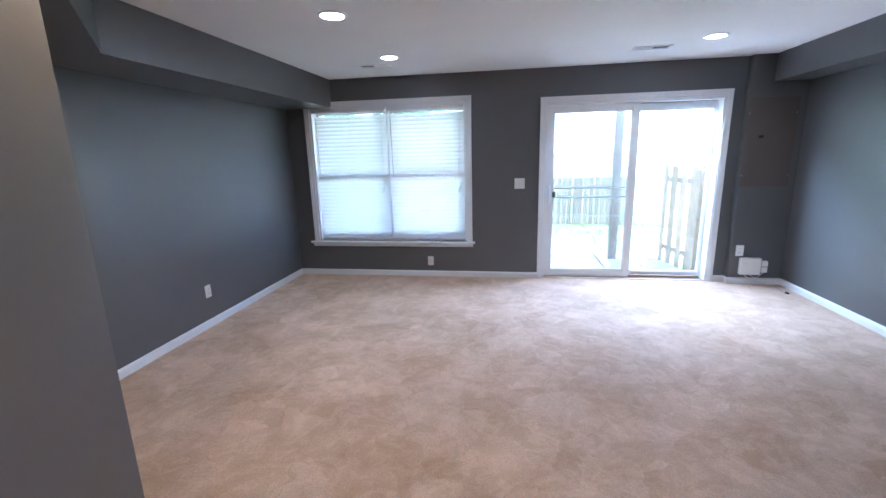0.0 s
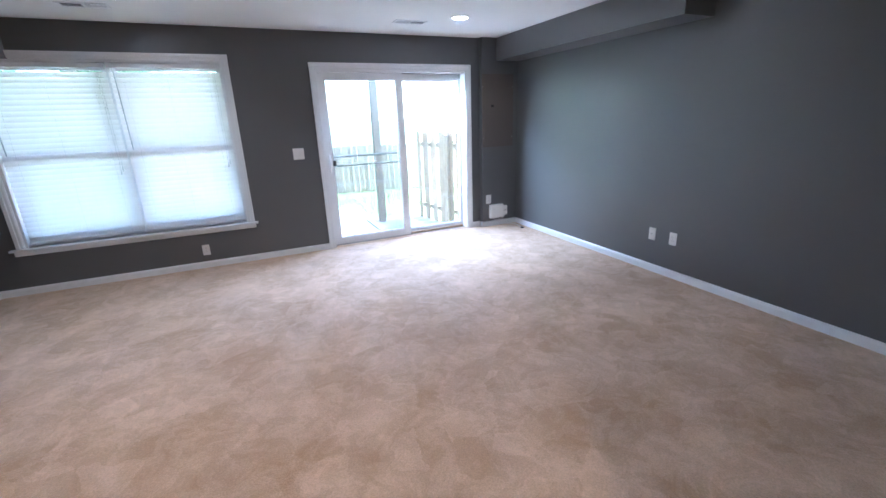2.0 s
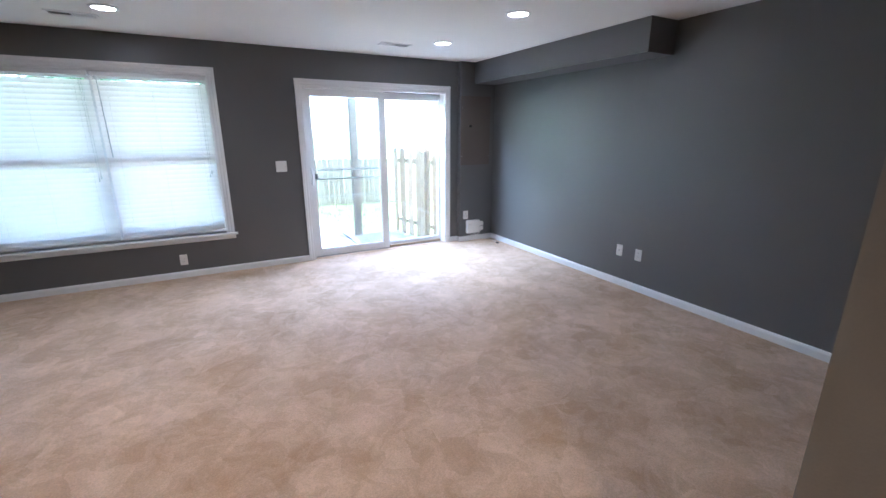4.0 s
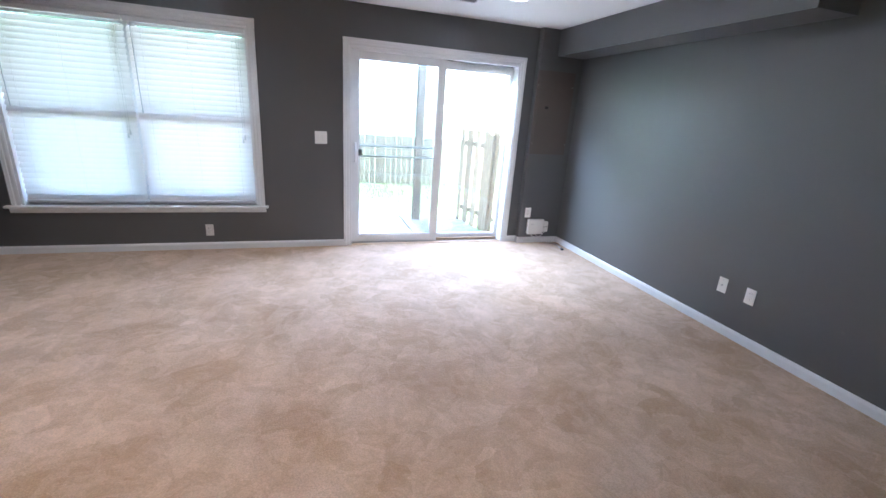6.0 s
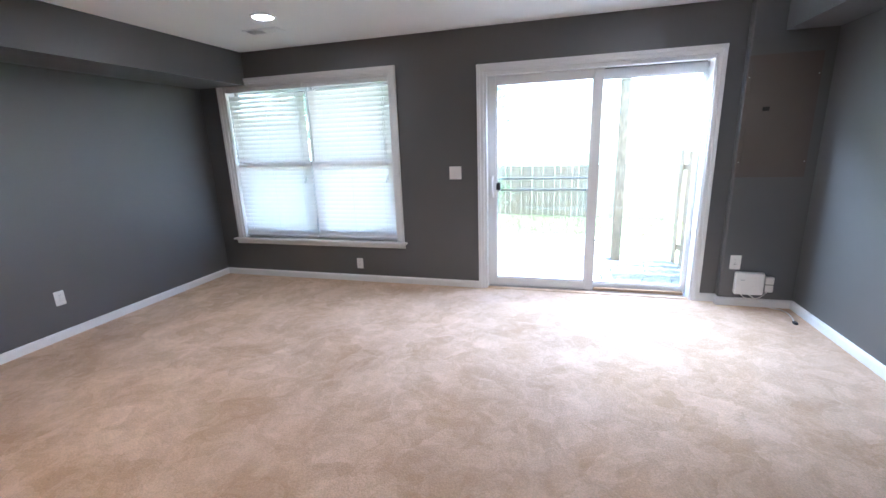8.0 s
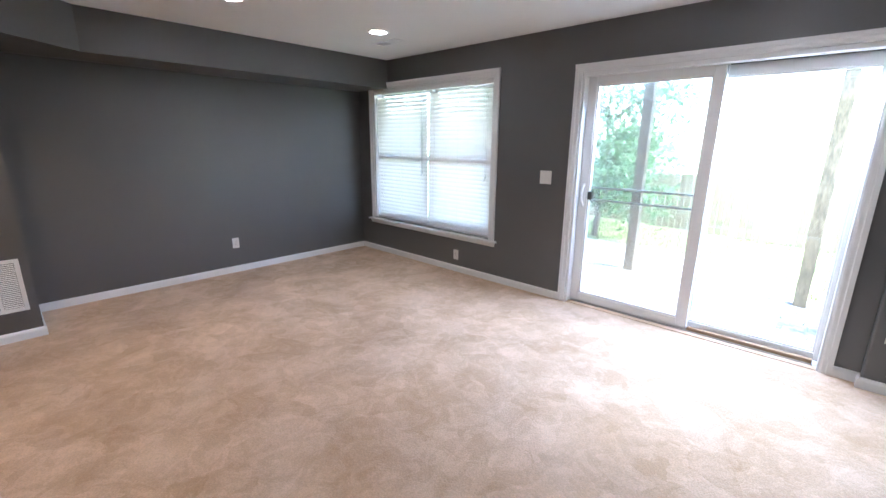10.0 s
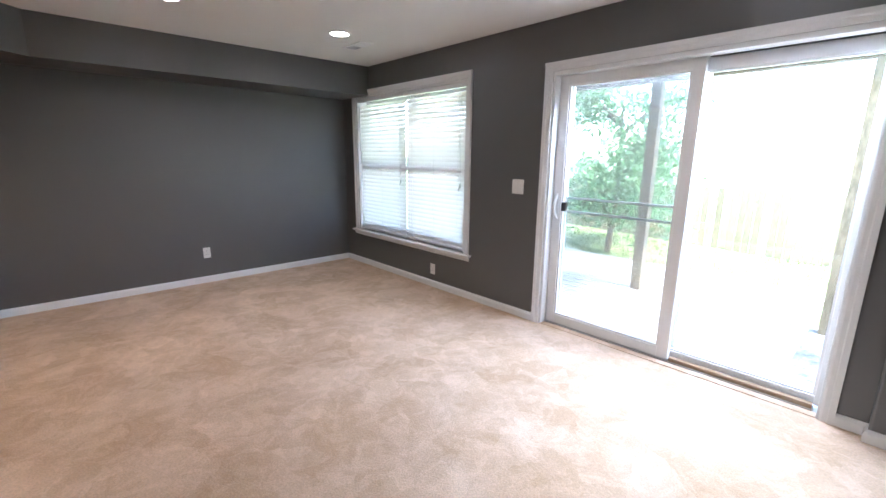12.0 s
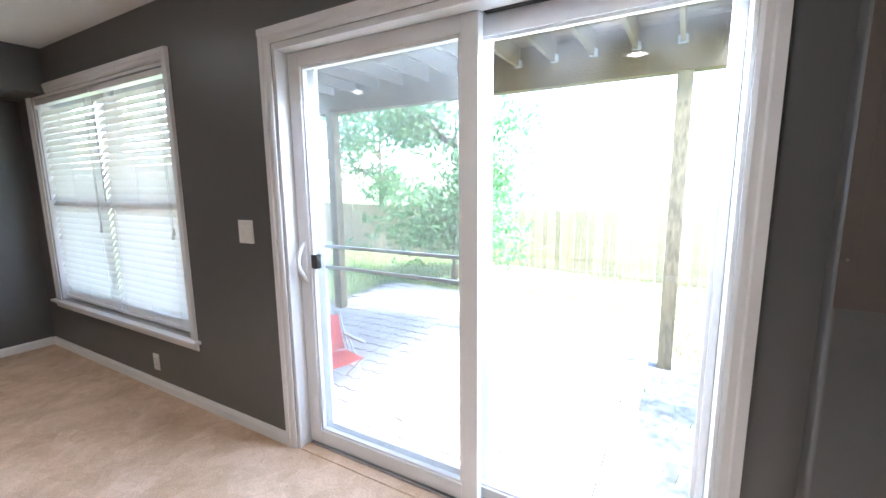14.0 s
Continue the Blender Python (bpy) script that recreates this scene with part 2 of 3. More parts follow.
def cyl(bm, a, b, r0, r1=None, seg=16, caps=True):
    a, b = Vector(a), Vector(b)
    r1 = r0 if r1 is None else r1
    turn = (b - a).to_track_quat("Z", "Y").to_matrix().to_4x4()
    bmesh.ops.create_cone(bm, cap_ends=caps, segments=seg, radius1=r0, radius2=r1, depth=(b - a).length,
                          matrix=Matrix.Translation((a + b) / 2) @ turn)
    return bm


def prism(bm, outline, z0, z1):
    """A solid over an outline of (x, y), counter-clockwise."""
    low = [bm.verts.new((x, y, z0)) for x, y in outline]
    top = [bm.verts.new((x, y, z1)) for x, y in outline]
    bm.faces.new(low[::-1])
    bm.faces.new(top)
    k = len(outline)
    for i in range(k):
        bm.faces.new((low[i], low[(i + 1) % k], top[(i + 1) % k], top[i]))
    return bm


def sweep(bm, profile, a, b, out):
    """A straight moulding from a to b: profile points (distance along out, height)."""
    a, b, out = Vector(a), Vector(b), Vector(out)
    up = (b - a).normalized().cross(out)
    rings = [[bm.verts.new(p + out * d + up * h) for d, h in profile] for p in (a, b)]
    k = len(profile)
    for i in range(k):
        bm.faces.new((rings[0][i], rings[0][(i + 1) % k], rings[1][(i + 1) % k], rings[1][i]))
    bm.faces.new(rings[0][::-1])
    bm.faces.new(rings[1])
    bmesh.ops.recalc_face_normals(bm, faces=bm.faces[:])
    return bm


def mesh(name, bm, material, smooth=False):
    me = bpy.data.meshes.new(name)
    bm.to_mesh(me)
    bm.free()
    me.materials.append(material)
    if smooth:
        for p in me.polygons:
            p.use_smooth = True
    return new(name, me)


def part(name, bm, material, parent, label="", smooth=False):
    ob = mesh(name, bm, material, smooth)
    ob.parent = parent
    if label:
        ob["label"] = label
    return ob


def piece(name, me, parent, m):
    ob = new(name, me)
    ob.parent = parent
    ob.matrix_basis = m
    return ob


def shared(name, bm, material):
    me = bpy.data.meshes.new(name)
    bm.to_mesh(me)
    bm.free()
    me.materials.append(material)
    return me


def thing(name, label, category, at=None, group="", kind=""):
    ob = new(name)
    if at is not None:
        ob.matrix_world = at
    return tagged(ob, label, category, group, kind)


def structure(name, bm, material, label, category):
    return tagged(mesh(name, bm, material), label, category, kind="structure")


B = bmesh.new

# ---------------------------------------------------------------- plan (metres)
WEST, EAST, NORTH, HIGH = -2.81, 2.89, 5.15, 2.42
THICK = 0.24
PILE = 0.013                                  # top of the carpet
DX0, DX1, DTOP = 0.316, 2.155, 2.046          # sliding door opening
WX0, WX1, WZ0, WZ1 = -2.513, -0.592, 0.46, 2.103   # window opening
SOFF = 2.10
CX, CY = -1.36, 1.17                          # corner of the hall wall
PX, PY = 0.30, 0.262                           # corner of the hall's other wall
BACK = -2.6
CHX, CHY = -2.20, 1.70                        # return-air chase
BUMP, BDEP = 2.345, 0.07

# ---------------------------------------------------------------- shell
bm = B()
prism(bm, [(WEST - THICK, BACK - THICK), (EAST + THICK, BACK - THICK), (EAST + THICK, NORTH), (WEST - THICK, NORTH)], -0.12, PILE)
floor = structure("floor", bm, CARPET, "beige cut-pile carpet with brushed swirls", "carpet")

bm = B()
prism(bm, [(WEST - THICK, BACK - THICK), (EAST + THICK, BACK - THICK), (EAST + THICK, NORTH + THICK), (WEST - THICK, NORTH + THICK)], HIGH, HIGH + 0.2)
structure("ceiling", bm, CEIL, "smooth white painted ceiling", "ceiling")

bm = B()
y0, y1 = NORTH, NORTH + THICK
box(bm, WEST - THICK, y0, -0.12, WX0, y1, HIGH)
box(bm, WX0, y0, -0.12, WX1, y1, WZ0)
box(bm, WX0, y0, WZ1, WX1, y1, HIGH)
box(bm, WX1, y0, -0.12, DX0, y1, HIGH)
box(bm, DX0, y0, DTOP, DX1, y1, HIGH)
box(bm, DX0, y0, -0.12, DX1, y1, -0.02)
box(bm, DX1, y0, -0.12, EAST + THICK, y1, HIGH)
structure("wall_north", bm, GREY, "dark grey painted wall with window and sliding door", "wall")
structure("wall_west", box(B(), WEST - THICK, CY, 0, WEST, NORTH, HIGH), GREY, "dark grey painted wall", "wall")
structure("wall_east", box(B(), EAST, BACK, 0, EAST + THICK, NORTH, HIGH), GREY, "dark grey painted wall", "wall")
# south wall is out of view, added to close the hall behind the camera
structure("wall_south", box(B(), WEST - THICK, BACK - THICK, 0, EAST + THICK, BACK, HIGH), GREY, "unseen dark grey wall added to close the hall", "wall")
structure("wall_chase", prism(B(), [(WEST, CY), (CHX, CY), (CHX, CHY), (WEST, CHY)], 0, HIGH), GREY,
          "grey boxed-out chase wall beside the hall", "wall")
structure("wall_hall", prism(B(), [(WEST - THICK, BACK), (CX, BACK), (CX, CY), (WEST - THICK, CY)], 0, HIGH), GREY,
          "grey wall turning into the hall", "wall")
structure("wall_partition", prism(B(), [(PX, BACK), (EAST, BACK), (EAST, PY), (PX, PY)], 0, HIGH), GREY,
          "grey partition wall ending beside the hall", "wall")
arc = [(BUMP + 0.014 - 0.014 * math.sin(a * math.pi / 12), NORTH - BDEP + 0.014 - 0.014 * math.cos(a * math.pi / 12)) for a in range(7)]
structure("wall_pier", prism(B(), [(EAST, NORTH), (BUMP, NORTH)] + arc[::-1] + [(EAST, NORTH - BDEP)], 0, HIGH), GREY, "shallow grey boxed-out pier beside the door", "wall")

for wall_name, side in (("wall_hall", 1), ("wall_partition", -1)):
    me = bpy.data.objects[wall_name].data
    me.materials.append(HALL)
    for p in me.polygons:
        if p.normal.x * side > 0.9:
            p.material_index = 1

structure("carpet_strip", box(B(), DX0 + 0.021, NORTH - 0.001, -0.01, DX1 - 0.013, NORTH + 0.058, 0.019, 0.004), CARPET,
          "beige carpet edge turned up at the door track", "carpet")

# soffits
bm = B()
top = HIGH - 0.001
prism(bm, [(WEST, 2.24), (-2.29, 2.24), (-2.218, NORTH), (WEST, NORTH)], SOFF, top)
prism(bm, [(WEST, 1.53), (-1.66, 1.53), (-2.29, 2.24), (WEST, 2.24)], SOFF, top)
prism(bm, [(WEST, CY), (-1.66, CY), (-1.66, 1.53), (WEST, 1.53)], SOFF, top)
structure("soffit_west", bm, GREY, "grey boxed ceiling soffit with an angled end", "soffit")
structure("soffit_east", box(B(), 2.56, 2.47, 2.155, EAST, NORTH - BDEP, HIGH - 0.001), GREY, "grey boxed ceiling soffit along the wall", "soffit")


# ---------------------------------------------------------------- baseboards
PROFILE = [(0, 0), (0.016, 0), (0.016, 0.062), (0.012, 0.072), (0.006, 0.080), (0, 0.083)]


def baseboard(a, b, out):
    bm = B()
    ends = (Vector((*a, 0)), Vector((*b, 0)))
    d = (ends[1] - ends[0]).normalized()
    if d.cross(Vector((*out, 0))).z < 0:
        ends = ends[::-1]
    sweep(bm, PROFILE, ends[0], ends[1], (*out, 0))
    return structure("baseboard", bm, TRIM, "white painted baseboard with a moulded top", "baseboard")


baseboard((WEST, NORTH), (0.254, NORTH), (0, -1))
baseboard((2.217, NORTH), (BUMP, NORTH), (0, -1))
baseboard((BUMP, NORTH), (BUMP, NORTH - BDEP - 0.016), (-1, 0))
baseboard((BUMP, NORTH - BDEP), (EAST, NORTH - BDEP), (0, -1))
baseboard((EAST, NORTH - BDEP - 0.016), (EAST, PY), (-1, 0))
baseboard((WEST, NORTH - 0.016), (WEST, CHY), (1, 0))
baseboard((WEST + 0.016, CHY), (CHX, CHY), (0, 1))
baseboard((CHX, CHY + 0.016), (CHX, CY), (1, 0))
baseboard((CHX + 0.016, CY), (CX, CY), (0, 1))
baseboard((CX, CY + 0.016), (CX, BACK), (1, 0))
baseboard((PX, PY), (EAST - 0.016, PY), (0, 1))


# ---------------------------------------------------------------- sliding door
CASE = [(0, 0), (0.020, 0), (0.020, 0.026), (0.014, 0.033), (0.014, 0.052), (0.009, 0.064), (0, 0.064)]


def casing(parent, x0, x1, z0, z1, y, w=0.064, sides="LTR"):
    """Moulded casing round an opening, its outer edge the thicker."""
    head = z1 + (w - 0.003 if "T" in sides else 0)
    if "L" in sides:
        part("casing", sweep(B(), CASE, (x0 - w, y, z0), (x0 - w, y, head), (0, -1, 0)), TRIM, parent)
    if "R" in sides:
        part("casing", sweep(B(), CASE, (x1 + w, y, head), (x1 + w, y, z0), (0, -1, 0)), TRIM, parent)
    if "T" in sides:
        part("casing", sweep(B(), [(d * 1.1, h) for d, h in CASE], (x0 - w - 0.002, y, z1 + w), (x1 + w + 0.002, y, z1 + w), (0, -1, 0)), TRIM, parent)


def sash(name, parent, x0, x1, z0, z1, y, stile, top, bottom, depth, label=""):
    """A glazed panel: stiles, rails, bead and a pane."""
    s = B()
    h = depth / 2
    box(s, x0, y - h, z0, x0 + stile, y + h, z1, 0.004)
    box(s, x1 - stile, y - h, z0, x1, y + h, z1, 0.004)
    box(s, x0 + stile, y - h + 0.002, z1 - top, x1 - stile, y + h - 0.002, z1, 0.003)
    box(s, x0 + stile, y - h + 0.002, z0, x1 - stile, y + h - 0.002, z0 + bottom, 0.003)
    frame_ob = part(name, s, VINYL, parent, label)
    g0, g1, b0, b1 = x0 + stile, x1 - stile, z0 + bottom, z1 - top
    bead = B()
    for a in ((g0, b0, g0 + 0.012, b1), (g1 - 0.012, b0, g1, b1), (g0 + 0.012, b1 - 0.012, g1 - 0.012, b1), (g0 + 0.012, b0, g1 - 0.012, b0 + 0.012)):
        box(bead, a[0], y - 0.012, a[1], a[2], y + 0.012, a[3])
    part("glazing_bead", bead, VINYL, frame_ob)
    p = part("pane", box(B(), g0 + 0.002, y - 0.003, b0 + 0.002, g1 - 0.002, y + 0.003, b1 - 0.002), GLASS, frame_ob, "clear glass pane")
    p.visible_shadow = False
    return frame_ob


door = thing("door_1", "white vinyl sliding patio door with clear glass, closed", "door", kind="structure")
casing(door, DX0, DX1, 0.0, DTOP, NORTH)
fr = B()
box(fr, DX0, NORTH + 0.002, 0.0, DX0 + 0.02, NORTH + 0.22, DTOP, 0.003)
box(fr, DX1 - 0.012, NORTH + 0.002, 0.0, DX1, NORTH + 0.22, DTOP, 0.003)
box(fr, DX0 + 0.02, NORTH + 0.003, DTOP - 0.03, DX1 - 0.012, NORTH + 0.219, DTOP, 0.003)
part("door_frame", fr, VINYL, door)
tr = B()
box(tr, DX0 + 0.02, NORTH + 0.002, -0.02, DX1 - 0.012, NORTH + 0.235, 0.012)
for yy in (0.06, 0.118, 0.19):
    box(tr, DX0 + 0.036, NORTH + yy, 0.012, DX1 - 0.036, NORTH + yy + 0.008, 0.026)
part("track", tr, METAL, door, "grey metal door track")
part("threshold", box(B(), 1.345, NORTH + 0.073, 0.0125, DX1 - 0.04, NORTH + 0.112, 0.05, 0.004), SILLWOOD, door, "worn wooden security bar in the track")
part("head_groove", box(B(), 1.345, NORTH + 0.098, DTOP - 0.0335, 2.12, NORTH + 0.126, DTOP - 0.0305), SLOT, door)
left = sash("sliding_panel", door, DX0 + 0.022, 1.336, 0.027, DTOP - 0.032, NORTH + 0.095, 0.075, 0.066, 0.075, 0.044)
right = sash("fixed_panel", door, 1.266, DX1 - 0.0125, 0.027, DTOP - 0.032, NORTH + 0.150, 0.026, 0.075, 0.055, 0.044)
# pull handle, a bowed grip on two feet, and its latch plate
hd = B()
pts = [Vector((0.378, NORTH + 0.073 - 0.045 * math.sin(math.pi * i / 24), 0.925 + 0.0079 * i)) for i in range(25)]
for a, b in zip(pts, pts[1:]):
    cyl(hd, a, b + (b - a) * 0.3, 0.010, seg=12, caps=False)
box(hd, 0.363, NORTH + 0.067, 0.915, 0.393, NORTH + 0.074, 1.125, 0.003)
part("handle", hd, VINYL, left, "white bowed pull handle", smooth=True)
part("latch", box(B(), 0.414, NORTH + 0.076, 0.985, 0.452, NORTH + 0.110, 1.055, 0.004), BLACK, left, "black latch block")
# screen door on the outer track, seen behind the sliding panel
sc = B()
sy = NORTH + 0.197
box(sc, DX0 + 0.022, sy - 0.01, 0.027, DX0 + 0.075, sy + 0.01, DTOP - 0.042, 0.002)
box(sc, 1.30, sy - 0.01, 0.027, 1.338, sy + 0.01, DTOP - 0.042, 0.002)
box(sc, DX0 + 0.075, sy - 0.01, DTOP - 0.08, 1.30, sy + 0.01, DTOP - 0.042, 0.002)
box(sc, DX0 + 0.075, sy - 0.01, 0.027, 1.30, sy + 0.01, 0.08, 0.002)
part("screen_frame", sc, VINYL, door)
part("screen_mesh", box(B(), DX0 + 0.0755, sy - 0.0005, 0.081, 1.2995, sy + 0.0005, DTOP - 0.081), MESH, door, "fine grey insect mesh")
for z in (0.965, 1.075):
    part("screen_rail", box(B(), DX0 + 0.0755, sy - 0.009, z, 1.2995, sy + 0.009, z + 0.016, 0.002), SCREEN, door, "slim grey screen-door rail")

# ---------------------------------------------------------------- window
win = thing("window_1", "white double-hung twin window behind lowered blinds", "window", kind="structure")
casing(win, WX0, WX1, WZ0, WZ1, NORTH)
fr = B()
box(fr, WX0, NORTH + 0.002, WZ0, WX0 + 0.02, NORTH + 0.225, WZ1)
box(fr, WX1 - 0.02, NORTH + 0.002, WZ0, WX1, NORTH + 0.225, WZ1)
box(fr, WX0 + 0.02, NORTH + 0.003, WZ1 - 0.02, WX1 - 0.02, NORTH + 0.189, WZ1)
box(fr, WX0 + 0.02, NORTH + 0.07, WZ0, WX1 - 0.02, NORTH + 0.189, WZ0 + 0.03)
WM = (WX0 + WX1) / 2
box(fr, WM - 0.014, NORTH + 0.085, WZ0 + 0.03, WM + 0.014, NORTH + 0.188, WZ1 - 0.02)
part("window_frame", fr, VINYL, win)
part("window_sill", box(B(), WX0 - 0.115, NORTH - 0.045, WZ0 - 0.022, WX1 + 0.095, NORTH + 0.068, WZ0, 0.006), TRIM, win, "white wooden stool with rounded nose")
part("apron", sweep(B(), [(0, 0), (0.016, 0), (0.016, 0.02), (0.010, 0.045), (0, 0.048)], (WX0 - 0.09, NORTH, WZ0 - 0.022), (WX1 + 0.07, NORTH, WZ0 - 0.022), (0, -1, 0)), TRIM, win)
ZM = 1.275
for a, b in ((WX0 + 0.021, WM - 0.015), (WM + 0.015, WX1 - 0.021)):
    sash("upper_sash", win, a, b, ZM - 0.02, WZ1 - 0.021, NORTH + 0.155, 0.03, 0.045, 0.04, 0.03)
    lower = sash("lower_sash", win, a, b, WZ0 + 0.031, ZM + 0.025, NORTH + 0.12, 0.03, 0.045, 0.06, 0.03)
    part("sash_lock", box(B(), (a + b) / 2 - 0.03, NORTH + 0.09, ZM + 0.0255, (a + b) / 2 + 0.03, NORTH + 0.13, ZM + 0.04, 0.004), METAL, lower)


def blind(x0, x1, label):
    """A 2-inch blind: headrail, valance, tilted slats, ladder cords, bottom rail, tassel."""
    b = thing("window_blind", label, "blind", group="blinds in the window")
    y = NORTH + 0.045
    part("headrail", box(B(), x0, y - 0.028, WZ1 - 0.062, x1, y + 0.028, WZ1 - 0.022, 0.003), VINYL, b)
    part("valance", box(B(), x0, y - 0.040, WZ1 - 0.066, x1, y - 0.030, WZ1 - 0.030, 0.003), VINYL, b, "white valance strip")
    part("bottom_rail", box(B(), x0 + 0.003, y - 0.022, WZ0 + 0.022, x1 - 0.003, y + 0.022, WZ0 + 0.044, 0.006), VINYL, b)
    sl = B()
    half, tilt = 0.0275, radians(56)
    w = (x1 - x0) / 2 - 0.004
    arch = [(half * (k / 2 - 1), 0.003 * (1 - (k / 2 - 1) ** 2)) for k in range(5)]
    for top in (0.0, -0.003):
        vs = [[sl.verts.new((sx * w, u * math.cos(tilt) - c * math.sin(tilt), u * math.sin(tilt) + c * math.cos(tilt) + top)) for u, c in arch] for sx in (-1, 1)]
        for k in range(4):
            sl.faces.new((vs[0][k], vs[1][k], vs[1][k + 1], vs[0][k + 1]))
    bmesh.ops.recalc_face_normals(sl, faces=sl.faces[:])
    me = shared("slat", sl, SLAT)
    z = WZ0 + 0.072
    rng = random.Random(int(100 * abs(x0)))
    while z < WZ1 - 0.075:
        piece("slat", me, b, pose((x0 + x1) / 2, y, z, rng.uniform(-0.35, 0.35), rng.uniform(-0.04, 0.04), 0))
        z += 0.0468
    for f in (0.12, 0.5, 0.88):
        cx = x0 + (x1 - x0) * f
        for dy in (-0.023, 0.023):
            part("ladder_cord", cyl(B(), (cx, y + dy, WZ0 + 0.04), (cx, y + dy, WZ1 - 0.06), 0.0007, seg=5), CORD, b)
    wx = x0 + 0.05
    part("tilt_wand", cyl(B(), (wx, y - 0.046, WZ1 - 0.1), (wx + 0.008, y - 0.046, 1.30), 0.004, seg=8), SCREEN, b, "slim translucent tilt wand")
    px = x1 - 0.07
    part("pull_cord", cyl(B(), (px, y - 0.044, WZ1 - 0.1), (px, y - 0.044, 1.12), 0.0015, seg=6), CORD, b)
    part("tassel", cyl(B(), (px, y - 0.044, 1.075), (px, y - 0.044, 1.12), 0.009, 0.004, seg=10), CORD, b)
    part("pull_cord", cyl(B(), (px + 0.018, y - 0.044, WZ1 - 0.1), (px + 0.018, y - 0.044, 1.15), 0.0015, seg=6), CORD, b)
    part("tassel", cyl(B(), (px + 0.018, y - 0.044, 1.105), (px + 0.018, y - 0.044, 1.15), 0.009, 0.004, seg=10), CORD, b)


blind(WX0 + 0.024, WM - 0.006, "white slatted blind, lowered with slats tilted")
blind(WM + 0.006, WX1 - 0.024, "white slatted blind, lowered with slats tilted")


# ---------------------------------------------------------------- wall plates
def plate(label, m, kind="outlet", w=0.072, h=0.116):
    """A wall plate facing -y at its own origin, moved to m."""
    t = thing({"outlet": "wall_outlet", "switch": "light_switch", "blank": "wall_plate"}[kind], label,
              {"outlet": "outlet", "switch": "switch", "blank": "wall plate"}[kind], m)
    part("cover_plate", box(B(), -w / 2, -0.006, -h / 2, w / 2, 0, h / 2, 0.003), PLASTIC, t)
    if kind == "outlet":
        for z in (-0.02, 0.02):
            f = part("receptacle", box(B(), -0.017, -0.009, z - 0.014, 0.017, -0.0055, z + 0.014, 0.003), PLASTIC, t)
            for x, hh in ((-0.006, 0.008), (0.006, 0.006)):
                part("slot", box(B(), x - 0.0012, -0.0096, z - hh / 2 + 0.002, x + 0.0012, -0.0088, z + hh / 2 + 0.002), SLOT, f)
        part("screw", cyl(B(), (0, -0.0075, 0), (0, -0.0055, 0), 0.003, seg=8), METAL, t)
    elif kind == "switch":
        for x in (-w / 4, w / 4) if w > 0.1 else (0,):
            part("rocker", box(B(), x - 0.016, -0.011, -0.033, x + 0.016, -0.0055, 0.033, 0.003), PLASTIC, t)
        for z in (-0.05, 0.05):
            part("screw", cyl(B(), (0, -0.0075, z), (0, -0.0055, z), 0.003, seg=8), METAL, t)
    else:
        part("jack", cyl(B(), (0, -0.014, 0), (0, -0.0055, 0), 0.006, seg=10), METAL, t, "small metal socket")
        for z in (-0.042, 0.042):
            part("screw", cyl(B(), (0, -0.0075, z), (0, -0.0055, z), 0.003, seg=8), METAL, t)
    return t


plate("white double rocker light switch beside the sliding door", pose(0.032, NORTH, 1.161), "switch", 0.118, 0.122)
plate("white duplex outlet low under the window", pose(-1.058, NORTH, 0.21), "outlet")
plate("white duplex outlet low on the grey wall", pose(WEST, 3.385, 0.345, 0, 0, 90), "outlet")
plate("white blank cable plate low on the grey wall", pose(EAST, 2.785, 0.375, 0, 0, -90), "blank")
plate("white duplex outlet beside a cable plate on the grey wall", pose(EAST, 2.565, 0.375, 0, 0, -90), "outlet")
plate("white duplex outlet on the pier above a white box", pose(2.442, NORTH - BDEP, 0.392), "outlet", 0.08, 0.122)
plate("white outlet plate on the wall beside the return grille", pose(-1.50, CY, 0.40, 0, 0, 180), "outlet")

# network box with a smaller adapter and loose cable
netbox = thing("junction_box", "white plastic network box mounted on the pier", "box", pose(2.55, NORTH - BDEP, 0.222))
part("body", box(B(), -0.104, -0.055, -0.095, 0.104, 0, 0.095, 0.012), PLASTIC, netbox)
part("lid_seam", box(B(), -0.1045, -0.030, -0.0955, 0.1045, -0.028, 0.0955), SLOT, netbox)
part("badge", box(B(), -0.07, -0.0565, 0.03, -0.04, -0.0545, 0.036), SCREEN, netbox)
part("latch", box(B(), 0.01, -0.058, -0.03, 0.05, -0.054, -0.015, 0.001), PLASTIC, netbox)
adapter = thing("power_adapter", "small white plastic adapter beside the network box", "adapter", pose(2.695, NORTH - BDEP, 0.222))
part("body", box(B(), -0.032, -0.04, -0.07, 0.032, 0, 0.06, 0.008), PLASTIC, adapter)
part("strap", box(B(), -0.033, -0.0415, -0.005, 0.033, -0.0405, 0.0), SLOT, adapter)


def cable(name, label, pts, radius, material):
    cu = bpy.data.curves.new(name, "CURVE")
    cu.dimensions = "3D"
    cu.bevel_depth = radius
    cu.bevel_resolution = 2
    sp = cu.splines.new("BEZIER")
    sp.bezier_points.add(len(pts) - 1)
    for q, c in zip(sp.bezier_points, pts):
        q.co = c
        q.handle_left_type = q.handle_right_type = "AUTO"
    cu.materials.append(material)
    tmp = bpy.data.objects.new(name, cu)
    scene.collection.objects.link(tmp)
    me = bpy.data.meshes.new_from_object(tmp.evaluated_get(bpy.context.evaluated_depsgraph_get()))
    bpy.data.objects.remove(tmp)
    return tagged(new(name, me), label, "cable")


